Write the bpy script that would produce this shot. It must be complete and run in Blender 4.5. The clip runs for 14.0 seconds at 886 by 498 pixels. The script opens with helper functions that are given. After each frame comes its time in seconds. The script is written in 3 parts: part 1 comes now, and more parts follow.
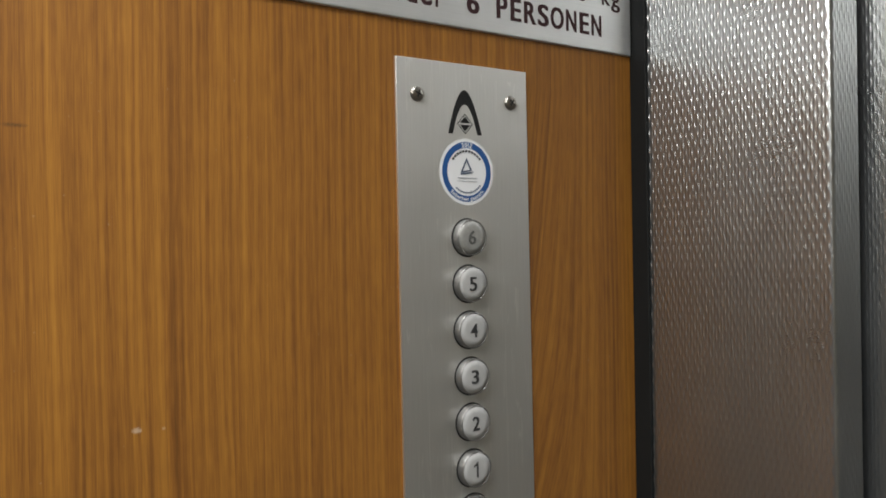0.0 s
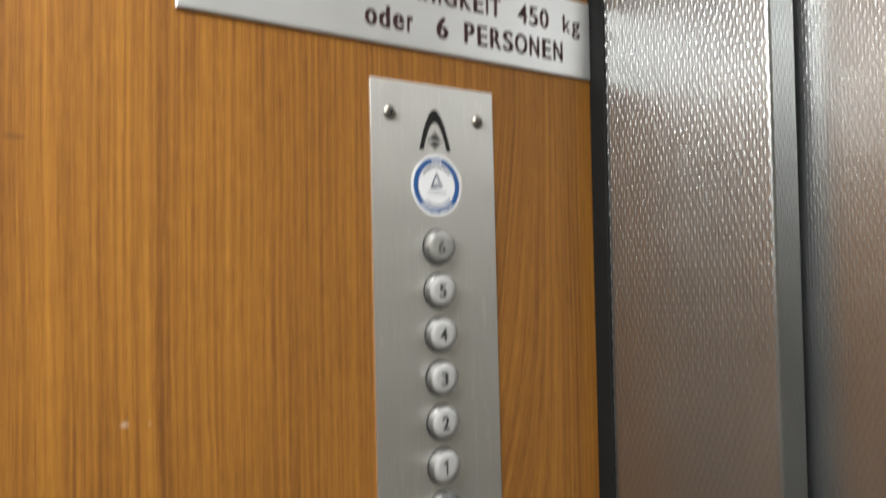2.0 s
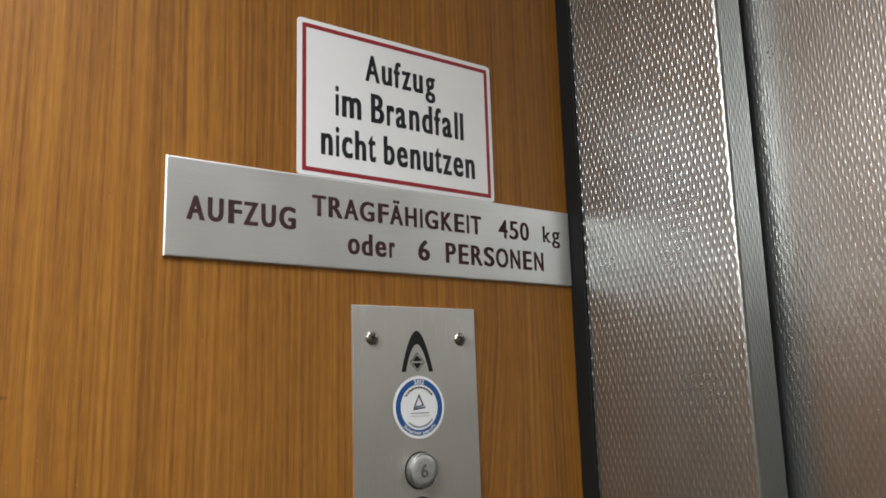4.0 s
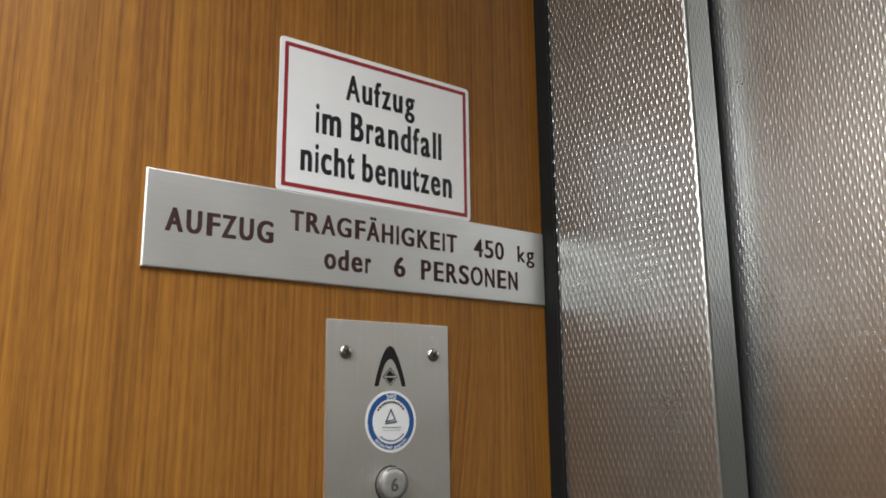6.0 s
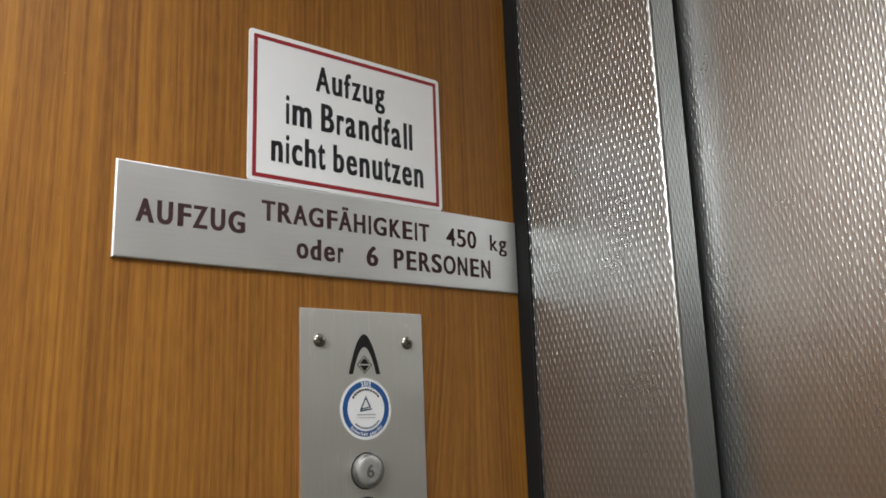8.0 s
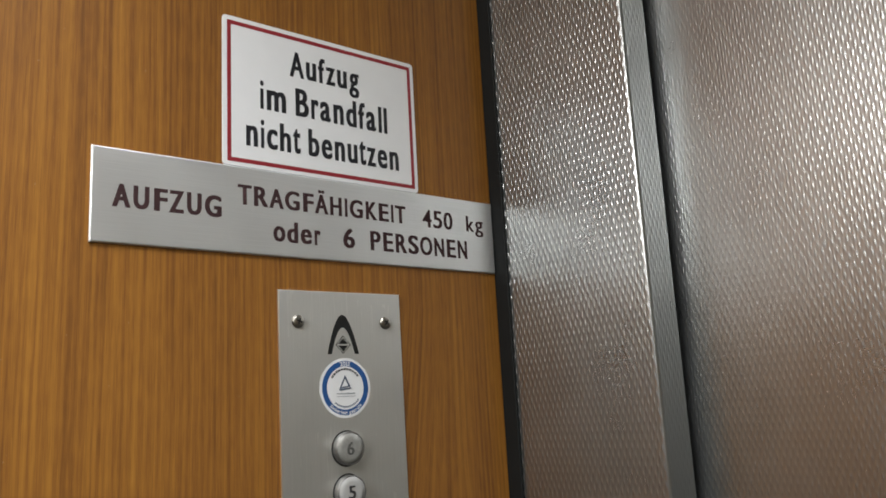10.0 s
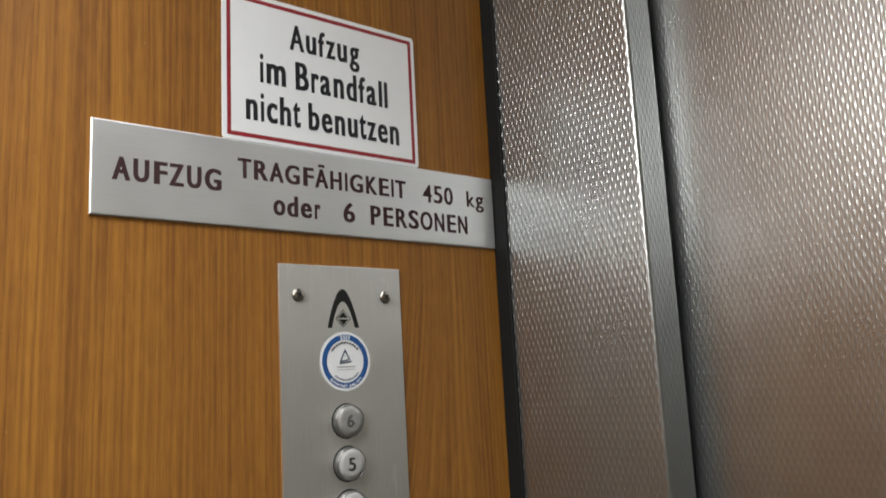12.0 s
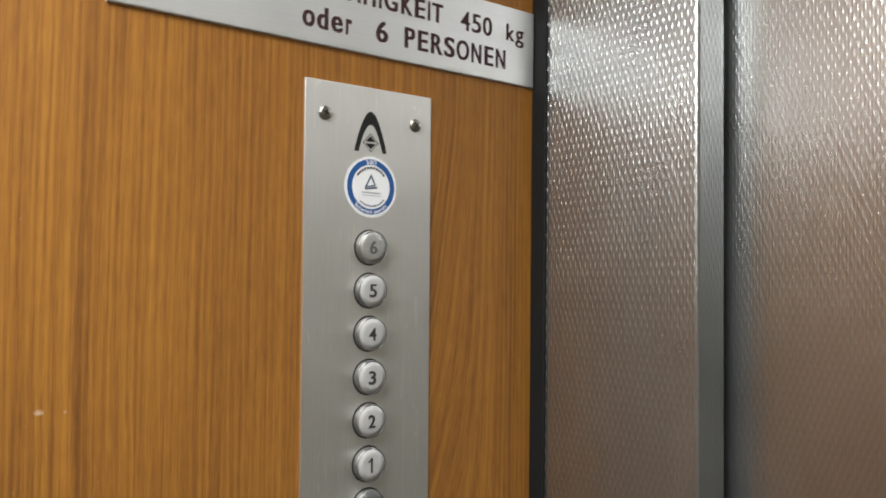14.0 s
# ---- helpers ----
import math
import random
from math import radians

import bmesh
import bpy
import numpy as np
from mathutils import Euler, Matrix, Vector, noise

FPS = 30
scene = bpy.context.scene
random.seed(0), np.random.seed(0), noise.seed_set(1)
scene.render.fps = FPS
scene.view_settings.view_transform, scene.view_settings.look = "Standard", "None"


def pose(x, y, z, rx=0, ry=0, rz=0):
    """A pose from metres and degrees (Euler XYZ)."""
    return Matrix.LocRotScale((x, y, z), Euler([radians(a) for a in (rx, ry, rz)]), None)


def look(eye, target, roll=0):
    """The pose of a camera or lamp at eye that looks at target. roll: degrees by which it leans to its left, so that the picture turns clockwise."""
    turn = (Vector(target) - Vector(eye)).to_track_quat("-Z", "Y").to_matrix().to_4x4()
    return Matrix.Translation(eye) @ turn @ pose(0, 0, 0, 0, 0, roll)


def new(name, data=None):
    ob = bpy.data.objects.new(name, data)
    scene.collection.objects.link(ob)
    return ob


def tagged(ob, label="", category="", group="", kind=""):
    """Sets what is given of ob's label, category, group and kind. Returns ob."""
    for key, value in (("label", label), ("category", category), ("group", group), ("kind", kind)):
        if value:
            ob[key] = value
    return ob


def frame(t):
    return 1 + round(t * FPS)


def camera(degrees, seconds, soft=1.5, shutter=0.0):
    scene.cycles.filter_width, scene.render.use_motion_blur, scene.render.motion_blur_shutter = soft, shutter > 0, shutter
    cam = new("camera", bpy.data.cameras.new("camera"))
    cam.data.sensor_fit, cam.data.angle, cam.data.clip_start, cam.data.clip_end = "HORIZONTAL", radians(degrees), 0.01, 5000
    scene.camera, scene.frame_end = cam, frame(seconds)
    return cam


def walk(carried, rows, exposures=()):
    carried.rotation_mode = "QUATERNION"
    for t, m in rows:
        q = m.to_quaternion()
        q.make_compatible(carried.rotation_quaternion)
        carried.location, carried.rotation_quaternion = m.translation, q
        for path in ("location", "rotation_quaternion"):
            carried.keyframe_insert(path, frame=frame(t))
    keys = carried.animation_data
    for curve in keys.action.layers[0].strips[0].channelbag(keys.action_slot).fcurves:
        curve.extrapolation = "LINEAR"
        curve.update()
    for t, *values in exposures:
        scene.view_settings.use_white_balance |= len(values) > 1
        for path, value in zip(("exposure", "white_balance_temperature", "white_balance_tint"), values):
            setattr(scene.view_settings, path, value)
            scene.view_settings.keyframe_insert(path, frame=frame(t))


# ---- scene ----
# Corner of a lift cabin: x runs along the wood wall towards the door, y goes into that wall, z is up.
Z0 = 1.55          # height of the load plate's lower edge
W = 0.2991         # end of the wood wall, where the front wall begins
cam = camera(57.3, 14.0, soft=1.7, shutter=0.6)
ROWS = [
    (0, -0.1174, -0.3830, -0.1262, -34.24, -0.23, -0.95),
    (0.5, -0.1193, -0.3914, -0.1351, -34.51, -0.51, -0.59),
    (1, -0.1240, -0.4072, -0.1483, -34.53, -0.25, -0.65),
    (1.5, -0.1263, -0.4091, -0.1474, -35.48, -0.30, -1.35),
    (2, -0.1327, -0.4078, -0.1379, -36.12, 1.73, -1.05),
    (2.5, -0.1254, -0.4186, -0.0930, -36.85, 9.13, -1.39),
    (2.7, -0.1233, -0.4186, -0.0774, -36.32, 9.88, -2.08),
    (4.8, -0.1302, -0.4323, -0.0773, -35.85, 10.58, -1.51),
    (5, -0.1271, -0.4302, -0.0803, -35.93, 10.85, -1.83),
    (5.5, -0.1254, -0.4329, -0.0832, -36.53, 11.32, -1.22),
    (6, -0.1291, -0.4385, -0.0810, -37.19, 11.68, -0.62),
    (6.5, -0.1305, -0.4399, -0.0870, -38.16, 12.27, -0.46),
    (7, -0.1249, -0.4404, -0.0928, -37.87, 11.83, -1.68),
    (7.5, -0.1262, -0.4435, -0.0919, -38.27, 11.84, -1.92),
    (8, -0.1260, -0.4451, -0.0918, -38.49, 11.86, -1.94),
    (8.5, -0.1228, -0.4445, -0.0948, -38.65, 11.33, -2.17),
    (9, -0.1217, -0.4482, -0.0971, -38.80, 11.22, -2.81),
    (11.5, -0.1282, -0.4608, -0.1009, -39.47, 10.59, -3.05),
    (12, -0.1225, -0.4579, -0.1027, -38.94, 9.58, -2.94),
    (12.5, -0.1125, -0.4532, -0.1235, -37.27, 8.28, -3.34),
    (13, -0.1141, -0.4439, -0.1307, -37.91, 4.31, -2.97),
    (13.5, -0.1094, -0.4369, -0.1369, -37.97, 2.53, -2.64),
    (14, -0.1105, -0.4329, -0.1403, -37.22, 2.07, 0.69),
]


def aim(x, y, z, yaw, pitch, roll):
    a, p = radians(yaw), radians(pitch)
    eye = Vector((x, y, z + Z0))
    return look(eye, eye + Vector((-math.sin(a) * math.cos(p), math.cos(a) * math.cos(p), math.sin(p))), roll)


walk(cam, [(t, aim(*r)) for t, *r in ROWS], exposures=[(0.0, -0.18), (0.5, 0.03), (1.0, 0.28), (1.5, 0.40), (2.0, 0.37), (2.7, -0.03), (5.0, -0.17), (9.0, -0.20), (11.5, -0.19), (12.5, -0.03), (13.2, 0.13), (14.0, 0.32)])

# ---------------------------------------------------------------- light
world = bpy.data.worlds.new("world")
scene.world = world
world.use_nodes = True
world.node_tree.nodes["Background"].inputs["Color"].default_value = (0.02, 0.02, 0.02, 1)
world.node_tree.nodes["Background"].inputs["Strength"].default_value = 0.3

CEIL = 2.2
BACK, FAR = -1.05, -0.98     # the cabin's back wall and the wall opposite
LAMP_Y, LAMP_Z = -0.46, 1.965  # middle of the assumed light on the back wall
# Unseen source, assumed here and sized for the glints on the embossed steel.
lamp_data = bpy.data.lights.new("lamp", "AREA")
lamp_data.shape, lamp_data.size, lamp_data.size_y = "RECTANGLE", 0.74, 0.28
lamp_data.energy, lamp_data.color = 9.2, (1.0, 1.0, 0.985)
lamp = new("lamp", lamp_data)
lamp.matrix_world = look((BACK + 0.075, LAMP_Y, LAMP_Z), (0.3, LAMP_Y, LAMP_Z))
TOP_X, TOP_Y = -0.27, -0.36   # middle of the ceiling light
top_data = bpy.data.lights.new("top_lamp", "AREA")
top_data.shape, top_data.size, top_data.size_y = "RECTANGLE", 0.54, 0.30
top_data.energy, top_data.color = 6.7, (0.98, 1.0, 1.025)
top_data.spread = radians(102)
top_lamp = new("top_lamp", top_data)
top_lamp.matrix_world = look((TOP_X, TOP_Y, CEIL - 0.075), (TOP_X, TOP_Y, 0))


# ---------------------------------------------------------------- materials
class Nodes:
    """A small helper round one node material."""

    def __init__(self, name):
        self.mat = bpy.data.materials.new(name)
        self.mat.use_nodes = True
        self.tree = self.mat.node_tree
        self.bsdf = self.tree.nodes["Principled BSDF"]

    def add(self, kind, ins=None, **attrs):
        n = self.tree.nodes.new(kind)
        for k, v in attrs.items():
            setattr(n, k, v)
        for k, v in (ins or {}).items():
            self.put(n.inputs[k], v)
        return n

    def put(self, socket, v):
        if hasattr(v, "is_output"):
            self.tree.links.new(v, socket)
        else:
            socket.default_value = v

    def math(self, op, a, b=0.0, clamp=False):
        n = self.add("ShaderNodeMath", {0: a, 1: b}, operation=op)
        n.use_clamp = clamp
        return n.outputs[0]

    def noise(self, vec, scale, detail=2.0, rough=0.5, dist=0.0):
        return self.add("ShaderNodeTexNoise", {"Vector": vec, "Scale": scale, "Detail": detail, "Roughness": rough, "Distortion": dist}).outputs["Fac"]

    def ramp(self, fac, stops, mode="LINEAR"):
        n = self.add("ShaderNodeValToRGB", {"Fac": fac})
        r = n.color_ramp
        r.interpolation = mode
        while len(r.elements) < len(stops):
            r.elements.new(0.5)
        for e, (p, c) in zip(r.elements, stops):
            e.position, e.color = p, (*c, 1) if len(c) == 3 else c
        return n.outputs["Color"]

    def mix(self, fac, a, b, mode="MIX"):
        n = self.add("ShaderNodeMix", data_type="RGBA", blend_type=mode)
        self.put(n.inputs["Factor"], fac)
        self.put(n.inputs["A"], a)
        self.put(n.inputs["B"], b)
        return n.outputs["Result"]

    def position(self):
        return self.add("ShaderNodeNewGeometry").outputs["Position"]

    def xyz(self, vec):
        n = self.add("ShaderNodeSeparateXYZ", {0: vec})
        return n.outputs

    def vec(self, x, y, z):
        return self.add("ShaderNodeCombineXYZ", {0: x, 1: y, 2: z}).outputs[0]

    def bump(self, height, strength, distance):
        n = self.add("ShaderNodeBump", {"Height": height, "Strength": strength, "Distance": distance})
        self.put(self.bsdf.inputs["Normal"], n.outputs[0])

    def set(self, **kw):
        for k, v in kw.items():
            self.put(self.bsdf.inputs[{"base_color": "Base Color", "roughness": "Roughness", "metallic": "Metallic", "specular_ior_level": "Specular IOR Level"}[k]], v)
        return self


def grey(v):
    return (v, v, v, 1)


def wood_laminate():
    """Teak-patterned laminate: upright bands, fine lines and short pores, under a satin coat."""
    n = Nodes("wood_laminate")
    p = n.xyz(n.position())
    along = n.math("SUBTRACT", p[0], n.math("MULTIPLY", p[1], 1.0))
    # the grain leans beside the button plate and straightens towards the corner
    lean = n.add("ShaderNodeMapRange", {"Value": p[0], "From Min": 0.19, "From Max": 0.275, "To Min": 0.16, "To Max": 0.0}, interpolation_type="SMOOTHSTEP").outputs[0]
    start = n.add("ShaderNodeMapRange", {"Value": p[0], "From Min": 0.12, "From Max": 0.19, "To Min": 0.0, "To Max": 1.0}, interpolation_type="SMOOTHSTEP").outputs[0]
    drop = n.math("MINIMUM", n.math("SUBTRACT", p[2], 1.52), 0.0)
    shear = n.math("MULTIPLY", n.math("MULTIPLY", lean, start), drop)
    waver = n.noise(n.vec(n.math("MULTIPLY", along, 6.0), 0.0, n.math("MULTIPLY", p[2], 2.5)), 1.0, 2.0)
    u = n.math("ADD", n.math("SUBTRACT", along, shear), n.math("MULTIPLY", n.math("SUBTRACT", waver, 0.5), 0.009))
    wide = n.noise(n.vec(n.math("MULTIPLY", u, 62.0), 3.1, n.math("MULTIPLY", p[2], 0.5)), 1.0, 2.0, 0.55)
    lines = n.noise(n.vec(n.math("MULTIPLY", u, 300.0), 7.7, n.math("MULTIPLY", p[2], 3.5)), 1.0, 3.0, 0.6)
    fine = n.noise(n.vec(n.math("MULTIPLY", u, 700.0), 1.3, n.math("MULTIPLY", p[2], 16.0)), 1.0, 3.0, 0.6)
    pores = n.noise(n.vec(n.math("MULTIPLY", u, 2200.0), 5.0, n.math("MULTIPLY", p[2], 60.0)), 1.0, 1.0)
    cloud = n.noise(n.vec(n.math("MULTIPLY", along, 5.0), 2.0, n.math("MULTIPLY", p[2], 3.0)), 1.0, 3.0)
    # broad bands of the veneer print, west to east
    band_x = n.add("ShaderNodeMapRange", {"Value": u, "From Min": -0.12, "From Max": 0.31}).outputs[0]
    tones = [(0.00, 0.55), (0.10, 0.50), (0.145, 0.66), (0.165, 0.52), (0.205, 0.40), (0.218, 0.68), (0.235, 0.40), (0.245, 0.64), (0.262, 0.36),
             (0.285, 0.56), (0.30, 0.42), (0.306, 0.80), (0.322, 0.36), (0.34, 0.55), (0.36, 0.46), (0.40, 0.38), (0.45, 0.44), (0.485, 0.58), (0.52, 0.40),
             (0.60, 0.48), (0.74, 0.56), (0.78, 0.40), (0.84, 0.46), (0.88, 0.56), (0.93, 0.48), (1.0, 0.58)]
    bands = n.ramp(band_x, [(x, (v, v, v)) for x, v in tones])
    t = n.math("ADD", n.math("ADD", n.math("MULTIPLY", bands, 0.5), 0.12), n.math("MULTIPLY", n.math("SUBTRACT", wide, 0.5), 0.36))
    drift = n.noise(n.vec(n.math("MULTIPLY", u, 34.0), 9.1, n.math("MULTIPLY", p[2], 1.2)), 1.0, 2.0)
    phase = n.math("MULTIPLY", n.math("ADD", u, n.math("MULTIPLY", drift, 0.012)), 2 * math.pi / 0.0042)
    t = n.math("ADD", t, n.math("MULTIPLY", n.math("SINE", phase), 0.055))
    t = n.math("ADD", t, n.math("MULTIPLY", n.math("SUBTRACT", lines, 0.5), 0.50))
    t = n.math("ADD", t, n.math("MULTIPLY", n.math("SUBTRACT", fine, 0.5), 0.48))
    t = n.math("ADD", t, n.math("MULTIPLY", n.math("SUBTRACT", pores, 0.5), 0.40))
    thin = n.noise(n.vec(n.math("MULTIPLY", u, 520.0), 4.4, n.math("MULTIPLY", p[2], 4.0)), 1.0, 1.0)
    t = n.math("SUBTRACT", t, n.math("MULTIPLY", n.math("MAXIMUM", n.math("SUBTRACT", thin, 0.56), 0.0), 0.6))
    mottle = n.noise(n.vec(n.math("MULTIPLY", along, 160.0), 6.0, n.math("MULTIPLY", p[2], 70.0)), 1.0, 3.0)
    t = n.math("ADD", t, n.math("MULTIPLY", n.math("SUBTRACT", mottle, 0.5), 0.18))
    t = n.math("ADD", t, n.math("MULTIPLY", n.math("SUBTRACT", cloud, 0.5), 0.22))
    t = n.math("ADD", t, 0.10, clamp=True)
    col = n.ramp(t, [(0.0, (0.10, 0.038, 0.010)), (0.28, (0.194, 0.077, 0.0155)), (0.5, (0.287, 0.120, 0.0205)), (0.72, (0.378, 0.167, 0.027)), (1.0, (0.495, 0.240, 0.046))])
    # a pale chip and a dark dent, and faint dust specks
    for cx_, cz_, rx_, rz_, tint, amount in ((-0.0265, Z0 - 0.2078, 0.0028, 0.0018, (0.72, 0.62, 0.48, 1), 0.45), (-0.0145, Z0 - 0.2085, 0.0012, 0.0010, (0.62, 0.5, 0.36, 1), 0.35),
                                             (-0.0738, Z0 - 0.0724, 0.0065, 0.0012, (0.05, 0.028, 0.016, 1), 0.6)):
        dx = n.math("DIVIDE", n.math("SUBTRACT", p[0], cx_), rx_)
        dz = n.math("DIVIDE", n.math("SUBTRACT", p[2], cz_), rz_)
        away = n.math("ADD", n.math("ADD", n.math("MULTIPLY", dx, dx), n.math("MULTIPLY", dz, dz)), n.math("MULTIPLY", n.noise(n.position(), 900.0, 2.0), 1.2))
        col = n.mix(n.math("MULTIPLY", n.math("SUBTRACT", 1.5, away, clamp=True), amount), col, tint)
    specks = n.math("GREATER_THAN", n.noise(n.position(), 260.0, 2.0), 0.735)
    col = n.mix(n.math("MULTIPLY", specks, 0.10), col, (0.6, 0.55, 0.5, 1))
    n.set(base_color=col, roughness=n.math("ADD", 0.40, n.math("MULTIPLY", cloud, 0.12)), specular_ior_level=0.36)
    n.bump(n.math("ADD", n.math("MULTIPLY", fine, 0.6), n.math("MULTIPLY", pores, 0.4)), 0.25, 0.0002)
    return n.mat


def embossed_steel(name, satin):
    """Stainless sheet: satin, with faint smears."""
    n = Nodes(name)
    p = n.position()
    smear = n.noise(p, 14.0, 3.0, 0.6)
    grain = n.noise(p, 900.0, 2.0)
    col = n.ramp(smear, [(0.25, (0.38, 0.392, 0.395)), (0.75, (0.43, 0.442, 0.445))])
    rough = n.math("ADD", satin, n.math("MULTIPLY", n.math("SUBTRACT", smear, 0.5), 0.10))
    n.set(base_color=col, metallic=0.95, roughness=n.math("ADD", rough, n.math("MULTIPLY", grain, 0.05)))
    return n.mat


def brushed_plate(name, base, rough, level, scratches):
    """Anodised aluminium, brushed level or upright, with dust and scratches."""
    n = Nodes(name)
    p = n.xyz(n.position())
    sx, sz = (25.0, 1600.0) if level else (1600.0, 25.0)
    brush = n.noise(n.vec(n.math("MULTIPLY", p[0], sx), p[1], n.math("MULTIPLY", p[2], sz)), 1.0, 2.0)
    smear = n.noise(n.position(), 18.0, 4.0, 0.6)
    hair = n.noise(n.vec(n.math("MULTIPLY", p[0], 230.0), 0.5, n.math("MULTIPLY", p[2], 9.0)), 1.0, 1.0, 0.5, 0.6)
    ridge = n.math("SUBTRACT", 1.0, n.math("MULTIPLY", n.math("ABSOLUTE", n.math("SUBTRACT", hair, 0.5)), 75.0), clamp=True)
    here = n.math("GREATER_THAN", n.noise(n.position(), 22.0, 1.0), 0.52)
    scratch = n.math("MULTIPLY", n.math("MULTIPLY", ridge, here), scratches)
    dark = tuple(v * 0.95 for v in base)
    light = tuple(min(1, v * 1.05) for v in base)
    col = n.ramp(n.math("ADD", n.math("MULTIPLY", brush, 0.6), n.math("MULTIPLY", smear, 0.4)), [(0.3, dark), (0.7, light)])
    if not level:
        # two long upright scratches low on the plate
        for x_, top_, amp in ((0.1315, 0.205, 0.0010), (0.1870, 0.165, 0.0016)):
            bow = n.math("MULTIPLY", n.math("SUBTRACT", n.noise(n.vec(0.0, x_ * 90, n.math("MULTIPLY", p[2], 14.0)), 1.0, 2.0), 0.5), amp * 4)
            off = n.math("ABSOLUTE", n.math("SUBTRACT", n.math("SUBTRACT", p[0], x_), bow))
            line = n.math("SUBTRACT", 1.0, n.math("DIVIDE", off, 0.00035), clamp=True)
            fade = n.math("MULTIPLY", n.math("SUBTRACT", Z0 - top_, p[2]), 40.0, clamp=True)
            scratch = n.math("MAXIMUM", scratch, n.math("MULTIPLY", n.math("MULTIPLY", line, fade), 0.75))
    col = n.mix(scratch, col, (0.95, 0.95, 0.93, 1))
    n.set(base_color=col, metallic=0.92, roughness=n.math("ADD", rough - 0.05, n.math("MULTIPLY", smear, 0.12)))
    n.put(n.bsdf.inputs["Anisotropic"], 0.5 if level else 0.8)
    n.put(n.bsdf.inputs["Tangent"], n.vec(1.0, 0.0, 0.0))
    n.bump(brush, 0.05, 0.0001)
    return n.mat


def plain(name, col, rough=0.5, metal=0.0, vary=0.12, scale=60.0, spec=0.5):
    n = Nodes(name)
    f = n.noise(n.position(), scale, 4.0, 0.6)
    c = n.ramp(f, [(0.2, tuple(v * (1 - vary) for v in col)), (0.8, tuple(min(1, v * (1 + vary)) for v in col))])
    n.set(base_color=c, roughness=n.math("ADD", rough - 0.05, n.math("MULTIPLY", f, 0.1)), metallic=metal, specular_ior_level=spec)
    return n.mat


WOOD = wood_laminate()
STEEL = embossed_steel("embossed_steel", 0.27)
DULL_STEEL = embossed_steel("dull_steel", 0.48)
PLATE = brushed_plate("load_plate_aluminium", (0.80, 0.815, 0.825), 0.44, True, 0.10)
FACE = brushed_plate("faceplate_aluminium", (0.78, 0.785, 0.77), 0.46, False, 0.55)
BLACK_TRIM = plain("black_trim", (0.010, 0.011, 0.011), 0.6, spec=0.18)
GAP = plain("black_gap", (0.012, 0.012, 0.012), 0.7)
INK = plain("brown_ink", (0.050, 0.025, 0.027), 0.6, vary=0.2, scale=300.0, spec=0.2)
BLACK_INK = plain("black_ink", (0.012, 0.013, 0.018), 0.45)
LOGO_INK = plain("logo_ink", (0.016, 0.016, 0.016), 0.6, vary=0.4, scale=400.0, spec=0.25)
SIGN_WHITE = plain("sign_white", (0.85, 0.865, 0.885), 0.35, vary=0.03, scale=25.0)
RED = plain("sign_red", (0.30, 0.022, 0.032), 0.4)
STICKER_WHITE = plain("sticker_white", (0.82, 0.83, 0.84), 0.35, vary=0.04)
BLUE = plain("sticker_blue", (0.017, 0.088, 0.28), 0.38, vary=0.15, scale=200.0)
PALE_INK = plain("pale_grey_ink", (0.34, 0.36, 0.39), 0.5)
GREY_INK = plain("grey_ink", (0.09, 0.12, 0.18), 0.5)
CAP = plain("button_metal", (0.29, 0.285, 0.275), 0.42, 0.85, 0.12, 200.0)
LENS = plain("button_lens", (0.42, 0.42, 0.41), 0.38, 0.0, 0.06, 250.0)
LENS_WORN = plain("button_lens_worn", (0.36, 0.36, 0.34), 0.36, 0.35, 0.2, 350.0)
LENS_BLANK = plain("button_lens_blank", (0.15, 0.155, 0.15), 0.38, 0.5, 0.15, 350.0)
NUMERAL = plain("numeral_ink", (0.035, 0.035, 0.036), 0.5)
NUMERAL_WORN = plain("numeral_ink_worn", (0.10, 0.10, 0.095), 0.5, vary=0.3, scale=500.0)
SCREW = plain("screw_metal", (0.34, 0.32, 0.29), 0.3, 1.0, 0.2, 300.0)
CEILING_PAINT = plain("ceiling_paint", (0.45, 0.45, 0.43), 0.6, vary=0.04, scale=8.0)
FLOOR_RUBBER = plain("floor_rubber", (0.045, 0.044, 0.042), 0.7, vary=0.3, scale=40.0)
CREAM = plain("cream_laminate", (0.28, 0.258, 0.18), 0.45)
PALE = plain("grey_laminate", (0.07, 0.068, 0.065), 0.5, vary=0.05, scale=6.0)
LAMP_FRAME = plain("lamp_frame", (0.55, 0.55, 0.55), 0.35, 1.0)


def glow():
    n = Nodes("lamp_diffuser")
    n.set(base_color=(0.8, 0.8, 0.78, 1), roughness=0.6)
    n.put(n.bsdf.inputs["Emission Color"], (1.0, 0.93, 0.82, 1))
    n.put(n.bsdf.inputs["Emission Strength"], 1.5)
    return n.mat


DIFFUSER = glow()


# ---------------------------------------------------------------- mesh helpers
def finish(name, bm, material, smooth=False):
    me = bpy.data.meshes.new(name)
    bmesh.ops.recalc_face_normals(bm, faces=bm.faces)
    bm.to_mesh(me)
    bm.free()
    me.materials.append(material)
    if smooth:
        for f in me.polygons:
            f.use_smooth = True
    return new(name, me)


def part(name, bm, material, parent, label="", smooth=False):
    ob = finish(name, bm, material, smooth)
    ob.parent = parent
    if label:
        ob["label"] = label
    return ob


def mesh_part(name, me, material, parent, label=""):
    me.materials.clear()
    me.materials.append(material)
    ob = new(name, me)
    ob.parent = parent
    if label:
        ob["label"] = label
    return ob


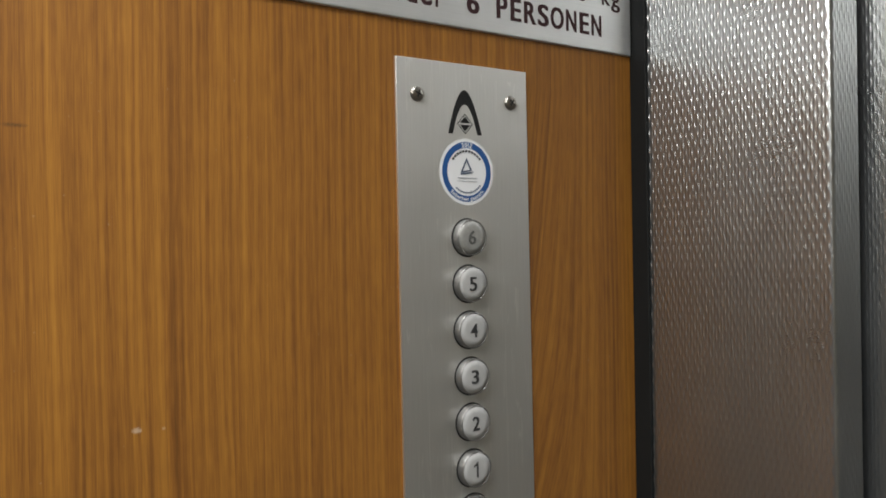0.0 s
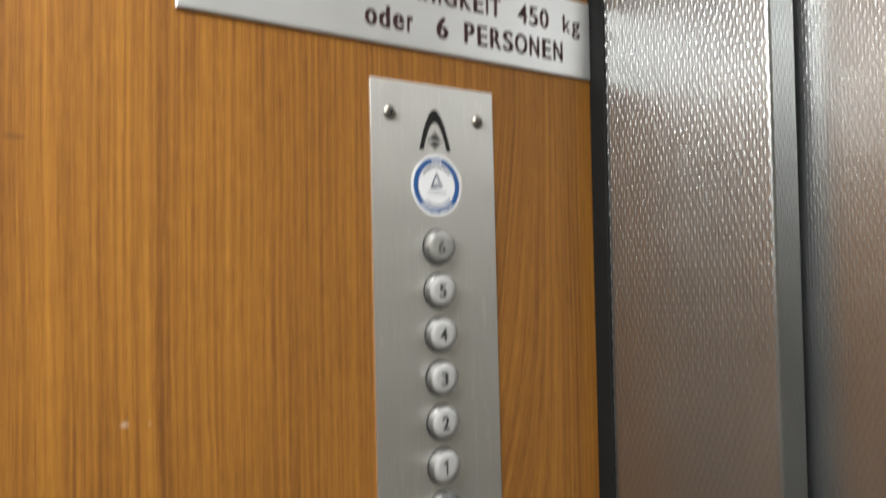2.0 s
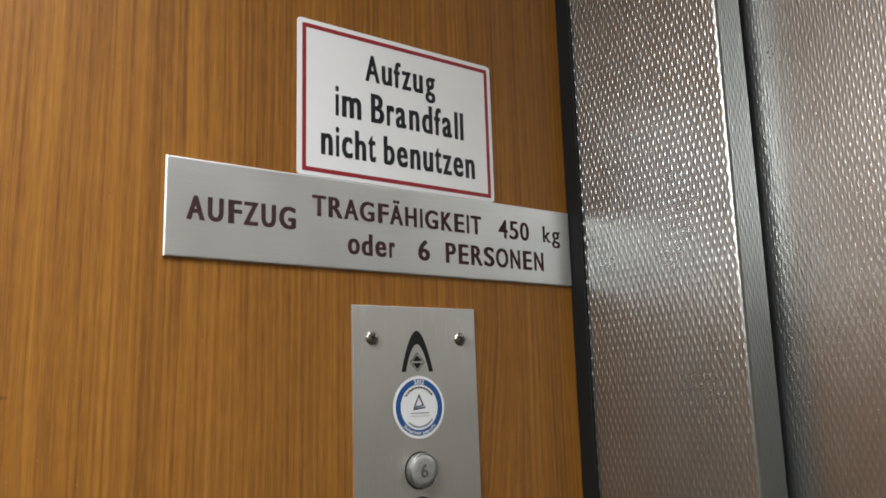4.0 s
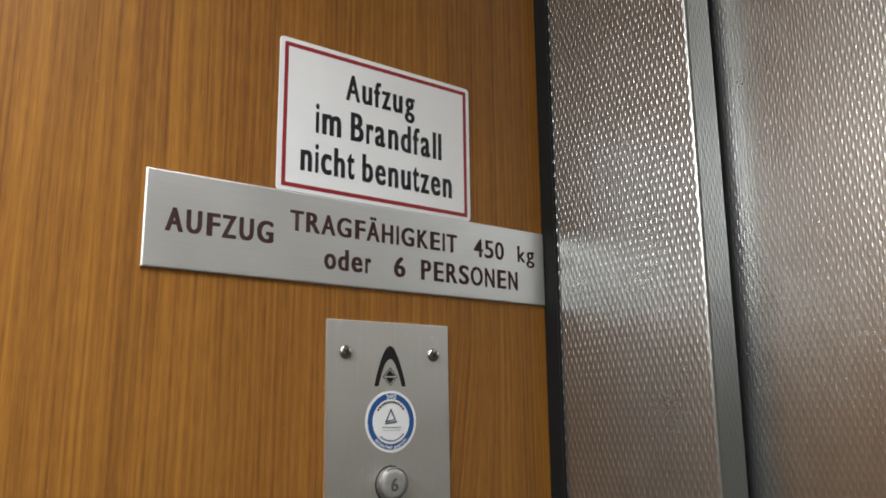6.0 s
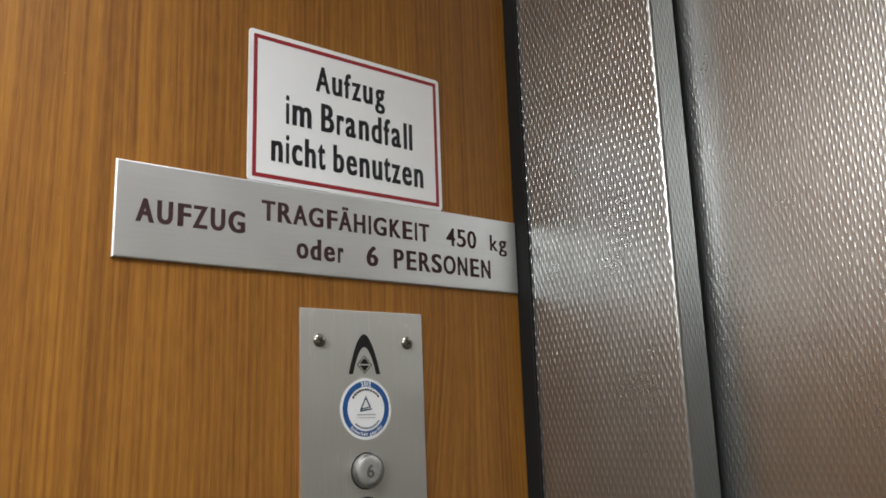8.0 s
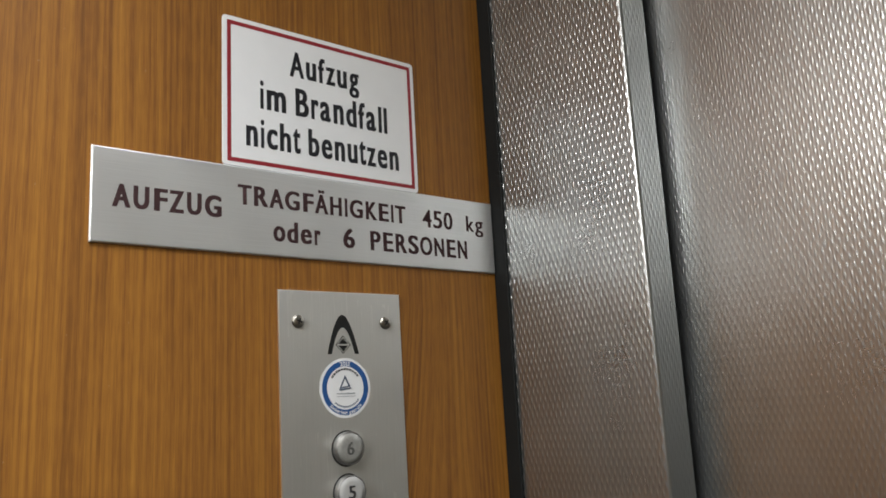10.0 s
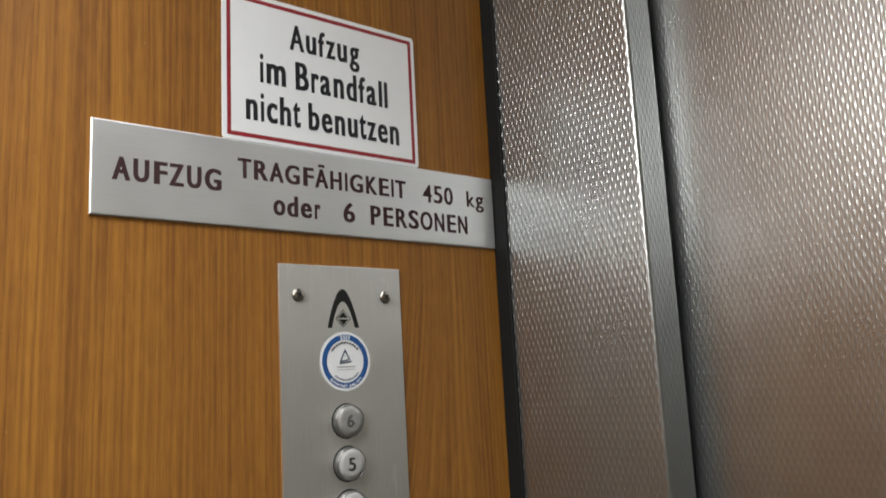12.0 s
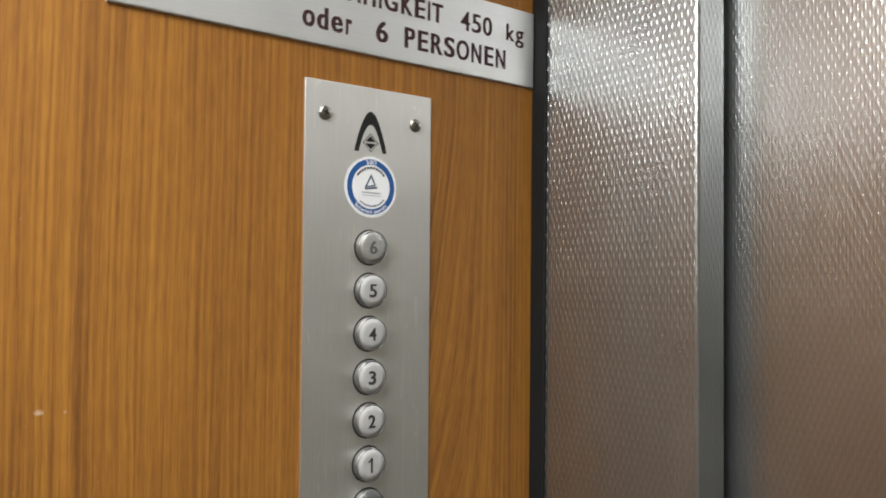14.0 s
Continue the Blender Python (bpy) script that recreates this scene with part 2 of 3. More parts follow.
def empty(name, x, y, z):
    ob = new(name)
    ob.empty_display_size = 0.02
    ob.location = (x, y, z)
    bpy.context.view_layer.update()
    return ob


def box(x0, x1, y0, y1, z0, z1, bevel=0.0, segments=2):
    bm = bmesh.new()
    bmesh.ops.create_cube(bm, size=1.0, matrix=Matrix.LocRotScale(((x0 + x1) / 2, (y0 + y1) / 2, (z0 + z1) / 2), None, (x1 - x0, y1 - y0, z1 - z0)))
    if bevel:
        bmesh.ops.bevel(bm, geom=bm.edges[:], offset=bevel, segments=segments, profile=0.5, affect="EDGES")
    return bm


def rounded_outline(x0, x1, z0, z1, r, n=6):
    pts = []
    for cx, cz, a0 in ((x1 - r, z1 - r, 0), (x0 + r, z1 - r, 90), (x0 + r, z0 + r, 180), (x1 - r, z0 + r, 270)):
        for i in range(n + 1):
            a = radians(a0 + 90 * i / n)
            pts.append((cx + r * math.cos(a), cz + r * math.sin(a)))
    return pts


def slab(outline, y_back, y_front, bm=None, bevel=0.0):
    """A flat plate with that outline in x and z; its front faces -y."""
    bm = bm or bmesh.new()
    back = [bm.verts.new((x, y_back, z)) for x, z in outline]
    front = [bm.verts.new((x, y_front, z)) for x, z in outline]
    n = len(outline)
    face = bm.faces.new(front)
    bm.faces.new(list(reversed(back)))
    for i in range(n):
        bm.faces.new((front[i], back[i], back[(i + 1) % n], front[(i + 1) % n]))
    if bevel:
        bmesh.ops.bevel(bm, geom=list(face.edges), offset=bevel, segments=3, profile=0.5, affect="EDGES")
    return bm


def ring(outer, inner, y_back, y_front):
    """A flat frame between two outlines with as many points."""
    bm = bmesh.new()
    rows = [[bm.verts.new((x, y, z)) for x, z in o] for o, y in ((outer, y_back), (outer, y_front), (inner, y_front), (inner, y_back))]
    n = len(outer)
    for a in range(4):
        p, q = rows[a], rows[(a + 1) % 4]
        for i in range(n):
            bm.faces.new((p[i], q[i], q[(i + 1) % n], p[(i + 1) % n]))
    return bm


def circle(cx, cz, r, n=64):
    return [(cx + r * math.cos(2 * math.pi * i / n), cz + r * math.sin(2 * math.pi * i / n)) for i in range(n)]


def lathe(profile, cx, y0, cz, n=48):
    """Turns (radius, height) about an axis that points out of the wall, towards -y."""
    bm = bmesh.new()
    rings = []
    for r, h in profile:
        if r < 1e-6:
            rings.append([bm.verts.new((cx, y0 - h, cz))])
        else:
            rings.append([bm.verts.new((cx + r * math.cos(2 * math.pi * i / n), y0 - h, cz + r * math.sin(2 * math.pi * i / n))) for i in range(n)])
    for a, b in zip(rings, rings[1:]):
        for i in range(n):
            j = (i + 1) % n
            if len(b) == 1:
                bm.faces.new((a[i], a[j], b[0]))
            elif len(a) == 1:
                bm.faces.new((a[0], b[j], b[i]))
            else:
                bm.faces.new((a[i], a[j], b[j], b[i]))
    return bm


def letters(text, bold=0.0):
    """The built-in font's letters as a flat mesh of their own, in x and y."""
    cu = bpy.data.curves.new("lettering", "FONT")
    cu.body, cu.offset = text, bold
    cu.resolution_u = 6
    ob = bpy.data.objects.new("lettering", cu)
    me = bpy.data.meshes.new_from_object(ob)
    bpy.data.objects.remove(ob)
    bpy.data.curves.remove(cu)
    return me


def span(me):
    co = np.empty(len(me.vertices) * 3)
    me.vertices.foreach_get("co", co)
    co = co.reshape(-1, 3)
    return co, co.min(0), co.max(0)


# Set of each letter in thousandths of the body: left ink, right ink, advance. GROTESK for the engraved plate, ROAD for the notice.
GROTESK = {"A": (14, 654, 667), "Ä": (14, 654, 667), "U": (79, 644, 722), "F": (86, 583, 611), "Z": (23, 588, 611), "G": (40, 706, 778), "T": (14, 597, 611),
           "R": (79, 700, 722), "H": (77, 646, 722), "I": (76, 203, 278), "K": (76, 663, 667), "E": (86, 616, 667), "P": (86, 622, 667), "S": (45, 620, 667),
           "O": (38, 739, 778), "N": (76, 646, 722), "o": (35, 521, 556), "d": (35, 492, 556), "e": (40, 516, 556), "r": (77, 332, 333), "k": (67, 501, 500),
           "g": (40, 494, 556)}
ROAD = {"A": (20, 640, 660), "u": (62, 508, 570), "f": (15, 330, 335), "z": (30, 450, 480), "g": (45, 508, 570), "i": (54, 190, 242), "m": (62, 818, 880),
        "B": (70, 610, 650), "r": (62, 380, 390), "a": (40, 490, 550), "n": (62, 508, 570), "d": (45, 508, 570), "l": (58, 216, 256), "c": (45, 470, 500),
        "h": (62, 508, 570), "t": (15, 330, 345), "b": (62, 525, 570), "e": (45, 510, 555), " ": (0, 0, 250)}


def tall(ch, low_case):
    """Lower and upper edge of a letter's ink, the capitals being 1 high."""
    if ch == "Ä":
        return 0.0, 1.26
    if ch == "g":
        return -0.29, low_case
    if ch == "t":
        return 0.0, 0.92
    return (0.0, low_case) if ch in "aceimnoruz" and ch != "i" else (0.0, 1.0)


def writing(text, x0, x1, z0, z1, y, bold=0.0, face=None, low_case=0.73, double=0.0):
    """Lettering whose inked box fills x0..x1, z0..z1 on a plane that faces -y; face: the table that sets its letters.
    double: how far it is struck twice, for bolder stems."""
    pen, glyphs = 0.0, []
    for ch in text:
        a, b, adv = (face or {}).get(ch, (38, 517, 556))
        if ch != " ":
            low, high = tall(ch, low_case)
            glyphs.append((ch, pen + a, pen + b, low, high))
        pen += adv
    left, right = glyphs[0][1], glyphs[-1][2]
    bottom, top = min(g[3] for g in glyphs), max(g[4] for g in glyphs)
    sx, sz = (x1 - x0) / (right - left), (z1 - z0) / (top - bottom)
    bm = bmesh.new()
    for ch, a, b, low, high in glyphs:
        me = letters(ch, bold)
        co, lo, hi = span(me)
        n = 3 if double else 1
        for k in range(n):
            first = len(bm.verts)
            bm.from_mesh(me)
            bm.verts.ensure_lookup_table()
            slack = double if n == 3 else 0.0
            for v in bm.verts[first:]:
                u = (v.co.x - lo[0] + slack * k) / (hi[0] - lo[0] + 2 * slack)
                w = (v.co.y - lo[1]) / (hi[1] - lo[1])
                v.co = (x0 + (a + u * (b - a) - left) * sx, y - 0.00001 * k, z0 + (low + w * (high - low) - bottom) * sz)
        bpy.data.meshes.remove(me)
    out = bpy.data.meshes.new("lettering")
    bm.to_mesh(out)
    bm.free()
    return out


def arc_writing(text, cx, cz, r, size, y, middle, outward=True, gap=0.14):
    """Letters set round a circle about the angle middle; outward: their feet point to the centre."""
    glyphs, total = [], 0.0
    for ch in text:
        if ch == " ":
            w = 0.28 * size
            glyphs.append((None, w))
        else:
            me = letters(ch, 0.03)
            co, lo, hi = span(me)
            w = (hi[0] - lo[0] + gap) * size
            glyphs.append((me, w))
        total += w
    bm = bmesh.new()
    at = -total / 2
    for me, w in glyphs:
        if me:
            co, lo, hi = span(me)
            a = radians(middle) + (-(at + w / 2) / r if outward else (at + w / 2) / r)
            turn = a - math.pi / 2 if outward else a + math.pi / 2
            local = np.empty_like(co)
            px = (co[:, 0] - (lo[0] + hi[0]) / 2) * size
            pz = (co[:, 1] - 0.35) * size
            local[:, 0] = cx + r * math.cos(a) + px * math.cos(turn) - pz * math.sin(turn)
            local[:, 1] = y
            local[:, 2] = cz + r * math.sin(a) + px * math.sin(turn) + pz * math.cos(turn)
            me.vertices.foreach_set("co", local.ravel())
            bm.from_mesh(me)
            bpy.data.meshes.remove(me)
        at += w
    return bm


# embossing of the steel: raised grains in staggered rows
PITCH, PERIOD, RELIEF = 0.0046, 0.0110, 0.00043


def emboss(s, z, size):
    a, b = 2 * math.pi * s / (PITCH * size), 2 * math.pi * z / (PERIOD * size)
    grain = np.exp(3.2 * (np.cos(a) - 1) + 1.0 * (np.cos(b) - 1))
    between = np.exp(3.2 * (-np.cos(a) - 1) + 1.0 * (-np.cos(b) - 1))
    return RELIEF * (grain + between)


def profile_points(path, step):
    """Walks along (x, y) corner points with a fixed step: places, normals to the left of the way, lengths."""
    pts = [np.array(path[0], float)]
    for a, b in zip(path, path[1:]):
        a, b = np.array(a, float), np.array(b, float)
        n = max(1, int(round(np.linalg.norm(b - a) / step)))
        pts += [a + (b - a) * i / n for i in range(1, n + 1)]
    pts = np.array(pts)
    way = np.gradient(pts, axis=0)
    way /= np.linalg.norm(way, axis=1)[:, None]
    s = np.r_[0, np.cumsum(np.linalg.norm(np.diff(pts, axis=0), axis=1))]
    return pts, np.stack([-way[:, 1], way[:, 0]], 1), s


def bend(cx, cy, r, a0, a1, n):
    return [(cx + r * math.cos(radians(a0 + (a1 - a0) * i / n)), cy + r * math.sin(radians(a0 + (a1 - a0) * i / n))) for i in range(n + 1)]


def pressed_sheet(path, z_low, z_high, fine_low, fine_high, side, limit=1e9, depth=1.0, size=1.0, folds=(), ease_from=1e9, easing=0.55, step=0.00036, rise=0.00090):
    """A steel sheet with a folded plan; embossed between fine_low and fine_high, plain and coarse beyond.
    side: +1 or -1, the side of the way to which the grains rise. Past the length limit the sheet is smooth."""
    pts, nor, s = profile_points(path, step)
    z = np.r_[z_low, np.arange(fine_low, fine_high, rise), z_high]
    S, Z = np.meshgrid(s, z)
    H = emboss(S, Z, size) * np.clip((limit - S) / 0.002, 0, 1)
    for at_s, width in folds:
        H *= 1 - 0.6 * np.exp(-(((S - at_s) / width) ** 2))
    H *= depth * (1 - easing * np.clip((S - ease_from) / 0.002, 0, 1))
    H[0], H[-1] = 0, 0
    co = np.empty((len(z), len(s), 3))
    co[..., 0] = pts[:, 0] + side * nor[:, 0] * H
    co[..., 1] = pts[:, 1] + side * nor[:, 1] * H
    co[..., 2] = Z
    nz, ns = len(z), len(s)
    i = np.arange(nz * ns).reshape(nz, ns)
    quads = np.stack([i[:-1, :-1], i[:-1, 1:], i[1:, 1:], i[1:, :-1]], -1).reshape(-1, 4)
    if side < 0:
        quads = quads[:, ::-1]
    me = bpy.data.meshes.new("sheet")
    me.vertices.add(nz * ns)
    me.vertices.foreach_set("co", co.ravel())
    me.loops.add(quads.size)
    me.loops.foreach_set("vertex_index", quads.ravel())
    me.polygons.add(len(quads))
    me.polygons.foreach_set("loop_start", np.arange(0, quads.size, 4))
    me.polygons.foreach_set("use_smooth", np.ones(len(quads), bool))
    me.update()
    me.validate()
    return me


# ---------------------------------------------------------------- structure
def structure(name, bm, material, label, category):
    return tagged(finish(name, bm, material), label, category, kind="structure")


DOOR_X = 0.3375
structure("floor", box(BACK - 0.03, 0.52, FAR - 0.03, 0.03, -0.03, 0.0), FLOOR_RUBBER, "dark grey studded rubber lift floor", "floor")
structure("ceiling", box(BACK - 0.03, 0.52, FAR - 0.03, 0.03, CEIL, CEIL + 0.03), CEILING_PAINT, "off-white painted metal lift ceiling", "ceiling")
structure("wall_north", box(BACK, W, 0.0, 0.02, 0.0, CEIL), WOOD, "wood-grain laminate lift wall with satin sheen", "wall")
structure("wall_south", box(BACK, W, FAR - 0.02, FAR, 0.0, CEIL), CREAM, "cream laminate lift wall opposite the buttons", "wall")
structure("wall_west", box(BACK - 0.02, BACK, FAR - 0.02, 0.02, 0.0, CEIL), PALE, "grey laminate back wall of the lift", "wall")
structure("trim", box(W + 0.0004, W + 0.006, -0.0135, 0.02, 0.0, CEIL, 0.0008), BLACK_TRIM, "black corner strip between wood wall and steel", "trim")

# front wall: embossed steel with a folded lip at the door opening
PX = W + 0.003
EDGE = -0.1405
LIP = 0.0275
front_path = [(PX, -0.0135), (PX, EDGE + 0.0022)] + bend(PX + 0.0022, EDGE + 0.0022, 0.0022, 180, 270, 6)[1:] + [(PX + LIP - 0.002, EDGE)] \
    + bend(PX + LIP - 0.002, EDGE + 0.002, 0.002, -90, 0, 6)[1:] + [(PX + LIP, -0.01)]
sheet = pressed_sheet(front_path, 0.0, CEIL, Z0 - 0.40, Z0 + 0.34, -1, limit=abs(EDGE) - 0.0135 + LIP, folds=((abs(EDGE) - 0.0135 - 0.0005, 0.0016),), ease_from=abs(EDGE) - 0.0135 + 0.001)
sheet.materials.append(STEEL)
sheet.name = "wall_east"
front = tagged(new("wall_east", sheet), "embossed stainless steel return panel beside the lift door", "wall", kind="structure")
structure("wall_east_far", box(PX, PX + 0.03, FAR, -0.90, 0.0, CEIL, 0.002), STEEL, "stainless steel return panel beyond the lift door", "wall")
structure("door_header", box(PX, PX + 0.03, -0.90, EDGE, 2.02, CEIL, 0.002), STEEL, "stainless steel header above the lift door", "wall")
structure("shaft_wall", box(0.48, 0.50, FAR - 0.02, 0.02, 0.0, CEIL), PALE, "grey sheet behind the lift door", "wall")

# sliding door leaf with a rounded edge that runs behind the lip
R = 0.022
door_path = [(DOOR_X, -0.44), (DOOR_X, -0.130)] + bend(DOOR_X + R, -0.130, R, 180, 95, 34)[1:]
leaf = pressed_sheet(door_path, 0.012, 2.03, Z0 - 0.42, Z0 + 0.36, 1, depth=0.42, size=0.91)
door = tagged(empty("door_1", DOOR_X, -0.5, 0.0), "closed embossed stainless steel sliding lift door", "door", kind="structure")
leaf_ob = mesh_part("door_leaf", leaf, STEEL, door)
leaf_ob.matrix_parent_inverse = door.matrix_world.inverted()
rest = part("door_panel", box(DOOR_X, DOOR_X + 0.02, -0.91, -0.44, 0.012, 2.03), DULL_STEEL, door)
rest.matrix_parent_inverse = door.matrix_world.inverted()

# ---------------------------------------------------------------- assumed light on the back wall
# Frame and diffuser are added round that unseen source.
light = tagged(empty("assumed_wall_light", BACK, LAMP_Y, LAMP_Z), "assumed long level wall light with a white diffuser on the unseen back wall", "lamp")


def under(ob, thing):
    ob.matrix_parent_inverse = thing.matrix_world.inverted()
    return ob


roof_light = tagged(empty("ceiling_light", TOP_X, TOP_Y, CEIL), "rectangular ceiling light with a white diffuser", "lamp")
bm = bmesh.new()
for x0, x1, y0, y1 in ((-0.30, 0.30, -0.18, -0.155), (-0.30, 0.30, 0.155, 0.18), (-0.30, -0.275, -0.155, 0.155), (0.275, 0.30, -0.155, 0.155)):
    bmesh.ops.create_cube(bm, size=1.0, matrix=Matrix.LocRotScale((TOP_X + (x0 + x1) / 2, TOP_Y + (y0 + y1) / 2, CEIL - 0.03), None, (x1 - x0, y1 - y0, 0.06)))
under(part("frame", bm, LAMP_FRAME, roof_light), roof_light)
under(part("diffuser", box(TOP_X - 0.275, TOP_X + 0.275, TOP_Y - 0.155, TOP_Y + 0.155, CEIL - 0.05, CEIL - 0.001), DIFFUSER, roof_light, "white light diffuser"), roof_light)
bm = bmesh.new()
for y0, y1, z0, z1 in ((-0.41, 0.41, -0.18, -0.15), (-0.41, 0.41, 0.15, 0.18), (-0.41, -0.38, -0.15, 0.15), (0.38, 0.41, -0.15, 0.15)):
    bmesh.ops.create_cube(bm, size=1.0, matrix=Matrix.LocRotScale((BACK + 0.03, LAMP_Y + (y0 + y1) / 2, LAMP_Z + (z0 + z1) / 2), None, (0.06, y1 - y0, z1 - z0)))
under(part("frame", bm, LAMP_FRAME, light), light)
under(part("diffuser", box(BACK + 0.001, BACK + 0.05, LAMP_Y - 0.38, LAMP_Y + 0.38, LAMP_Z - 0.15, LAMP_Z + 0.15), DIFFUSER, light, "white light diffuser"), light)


# ---------------------------------------------------------------- load plate
def at(x, z):
    return x, Z0 + z


plate = tagged(empty("load_plate", 0.15, 0.0, Z0), "brushed aluminium load capacity plate with brown engraved letters", "sign")
PT = 0.0018
under(part("plate", slab([at(-0.0006, -0.0004), at(0.2988, -0.0004), at(0.2988, 0.0552), at(-0.0006, 0.0552)][::-1], 0.0, -PT, bevel=0.0011), PLATE, plate), plate)
for text, x0, x1, z0, z1, bold in (
        ("AUFZUG", 10.9, 75.5, 20.7, 34.2, 0.030), ("TRAGFÄHIGKEIT", 86.0, 214.6, 30.7, 46.8, 0.024), ("450", 229.6, 258.0, 30.2, 43.4, 0.014),
        ("kg", 271.4, 288.4, 27.2, 42.7, 0.014), ("oder", 109.9, 144.0, 9.2, 22.8, 0.024), ("6", 161.5, 170.8, 9.2, 22.8, 0.022), ("PERSONEN", 183.4, 270.8, 9.2, 22.8, 0.022)):
    me = writing(text, x0 / 1000, x1 / 1000, Z0 + z0 / 1000, Z0 + z1 / 1000, -PT - 0.00012, bold * 0.5, GROTESK, 0.73, bold * 1.3)
    under(mesh_part("lettering", me, INK, plate, "dark brown engraved word"), plate)

# ---------------------------------------------------------------- fire notice
notice = tagged(empty("fire_notice", 0.152, 0.0, Z0 + 0.055), "white plastic fire notice with red border and black letters", "sign")
NT = 0.0012
under(part("board", slab([(x, Z0 + z) for x, z in rounded_outline(0.0766, 0.2277, 0.0554, 0.1557, 0.0022)][::-1], 0.0, -NT, bevel=0.0003), SIGN_WHITE, notice), notice)
outer = [(x, Z0 + z) for x, z in rounded_outline(0.0796, 0.2248, 0.0580, 0.1527, 0.0006, 2)]
inner = [(x, Z0 + z) for x, z in rounded_outline(0.0822, 0.2222, 0.0607, 0.1500, 0.0003, 2)]
under(part("border", ring(outer, inner, -NT + 0.0002, -NT - 0.0001), RED, notice, "dark red printed border"), notice)
for text, x0, x1, z0, z1 in (("Aufzug", 123.9, 179.0, 118.3, 141.6), ("im Brandfall", 102.2, 202.2, 96.3, 115.8), ("nicht benutzen", 92.2, 211.0, 69.8, 88.8)):
    me = writing(text, x0 / 1000, x1 / 1000, Z0 + z0 / 1000, Z0 + z1 / 1000, -NT - 0.00012, 0.010, ROAD, 0.72, 0.030)
    under(mesh_part("lettering", me, BLACK_INK, notice, "black printed line"), notice)

# ---------------------------------------------------------------- button panel
FX0, FX1, FZ1, FZ0 = 0.1128, 0.2057, -0.0211, -0.372
FT = 0.0016
CX = 0.1588
panel = tagged(empty("button_panel", CX, 0.0, Z0 + FZ1), "scratched brushed aluminium lift panel with round buttons", "control panel")
under(part("faceplate", slab([at(FX0, FZ0), at(FX1, FZ0), at(FX1, FZ1), at(FX0, FZ1)][::-1], 0.0, -FT, bevel=0.00028), FACE, panel), panel)


def screw(x, z, turn):
    prof = [(0.0043, 0.0), (0.0043, 0.0005), (0.0040, 0.0012), (0.0033, 0.0018), (0.0022, 0.0022), (0.0010, 0.0024), (0.0, 0.00245)]
    ob = under(part("screw", lathe(prof, x, -FT, Z0 + z, 32), SCREW, panel, "domed cross-head screw", True), panel)
    bm = bmesh.new()
    for a in (turn, turn + 90):
        m = Matrix.Translation((x, -FT - 0.0021, Z0 + z)) @ Matrix.Rotation(radians(a), 4, "Y") @ Matrix.Diagonal((0.0042, 0.0009, 0.0009, 1))
        bmesh.ops.create_cube(bm, size=1.0, matrix=m)
    slot = part("cross_slot", bm, GAP, ob, "dark cross recess")
    slot.matrix_parent_inverse = Matrix()
    return ob


for x, z, a in ((0.1260, -0.0410, 20), (0.1927, -0.0410, 38), (0.1262, -0.3520, 5), (0.1925, -0.3520, 60)):
    screw(x, z, a)

# maker's emblem: a tall arch over a lozenge
OUT_Y = -FT - 0.00012
outside, inside = [], []
for i in range(25):
    v = i / 12 - 1
    outside.append((CX + 0.0120 * v, Z0 - 0.0362 - 0.0256 * abs(v) ** 1.9))
    inside.append((CX + 0.0087 * v, Z0 - 0.0446 - 0.0172 * abs(v) ** 2.0))
bm = bmesh.new()
vo = [bm.verts.new((x, OUT_Y, z)) for x, z in outside]
vi = [bm.verts.new((x, OUT_Y, z)) for x, z in inside]
for i in range(24):
    bm.faces.new((vo[i], vo[i + 1], vi[i + 1], vi[i]))
under(part("emblem_arch", bm, LOGO_INK, panel, "worn black printed arch"), panel)
bm = bmesh.new()
cz = Z0 - 0.0558


def lozenge(w, h):
    return [(CX - w, cz), (CX, cz + h), (CX + w, cz), (CX, cz - h)]


vo = [bm.verts.new((x, OUT_Y, z)) for x, z in lozenge(0.0057, 0.0060)]
vi = [bm.verts.new((x, OUT_Y, z)) for x, z in lozenge(0.0050, 0.0053)]
for i in range(4):
    bm.faces.new((vo[i], vo[(i + 1) % 4], vi[(i + 1) % 4], vi[i]))
for sgn in (1, -1):
    bm.faces.new([bm.verts.new((x, OUT_Y, z)) for x, z in ((CX - 0.0037, cz + sgn * 0.0005), (CX + 0.0037, cz + sgn * 0.0005), (CX, cz + sgn * 0.0044))])
under(part("emblem_lozenge", bm, LOGO_INK, panel, "black printed lozenge"), panel)


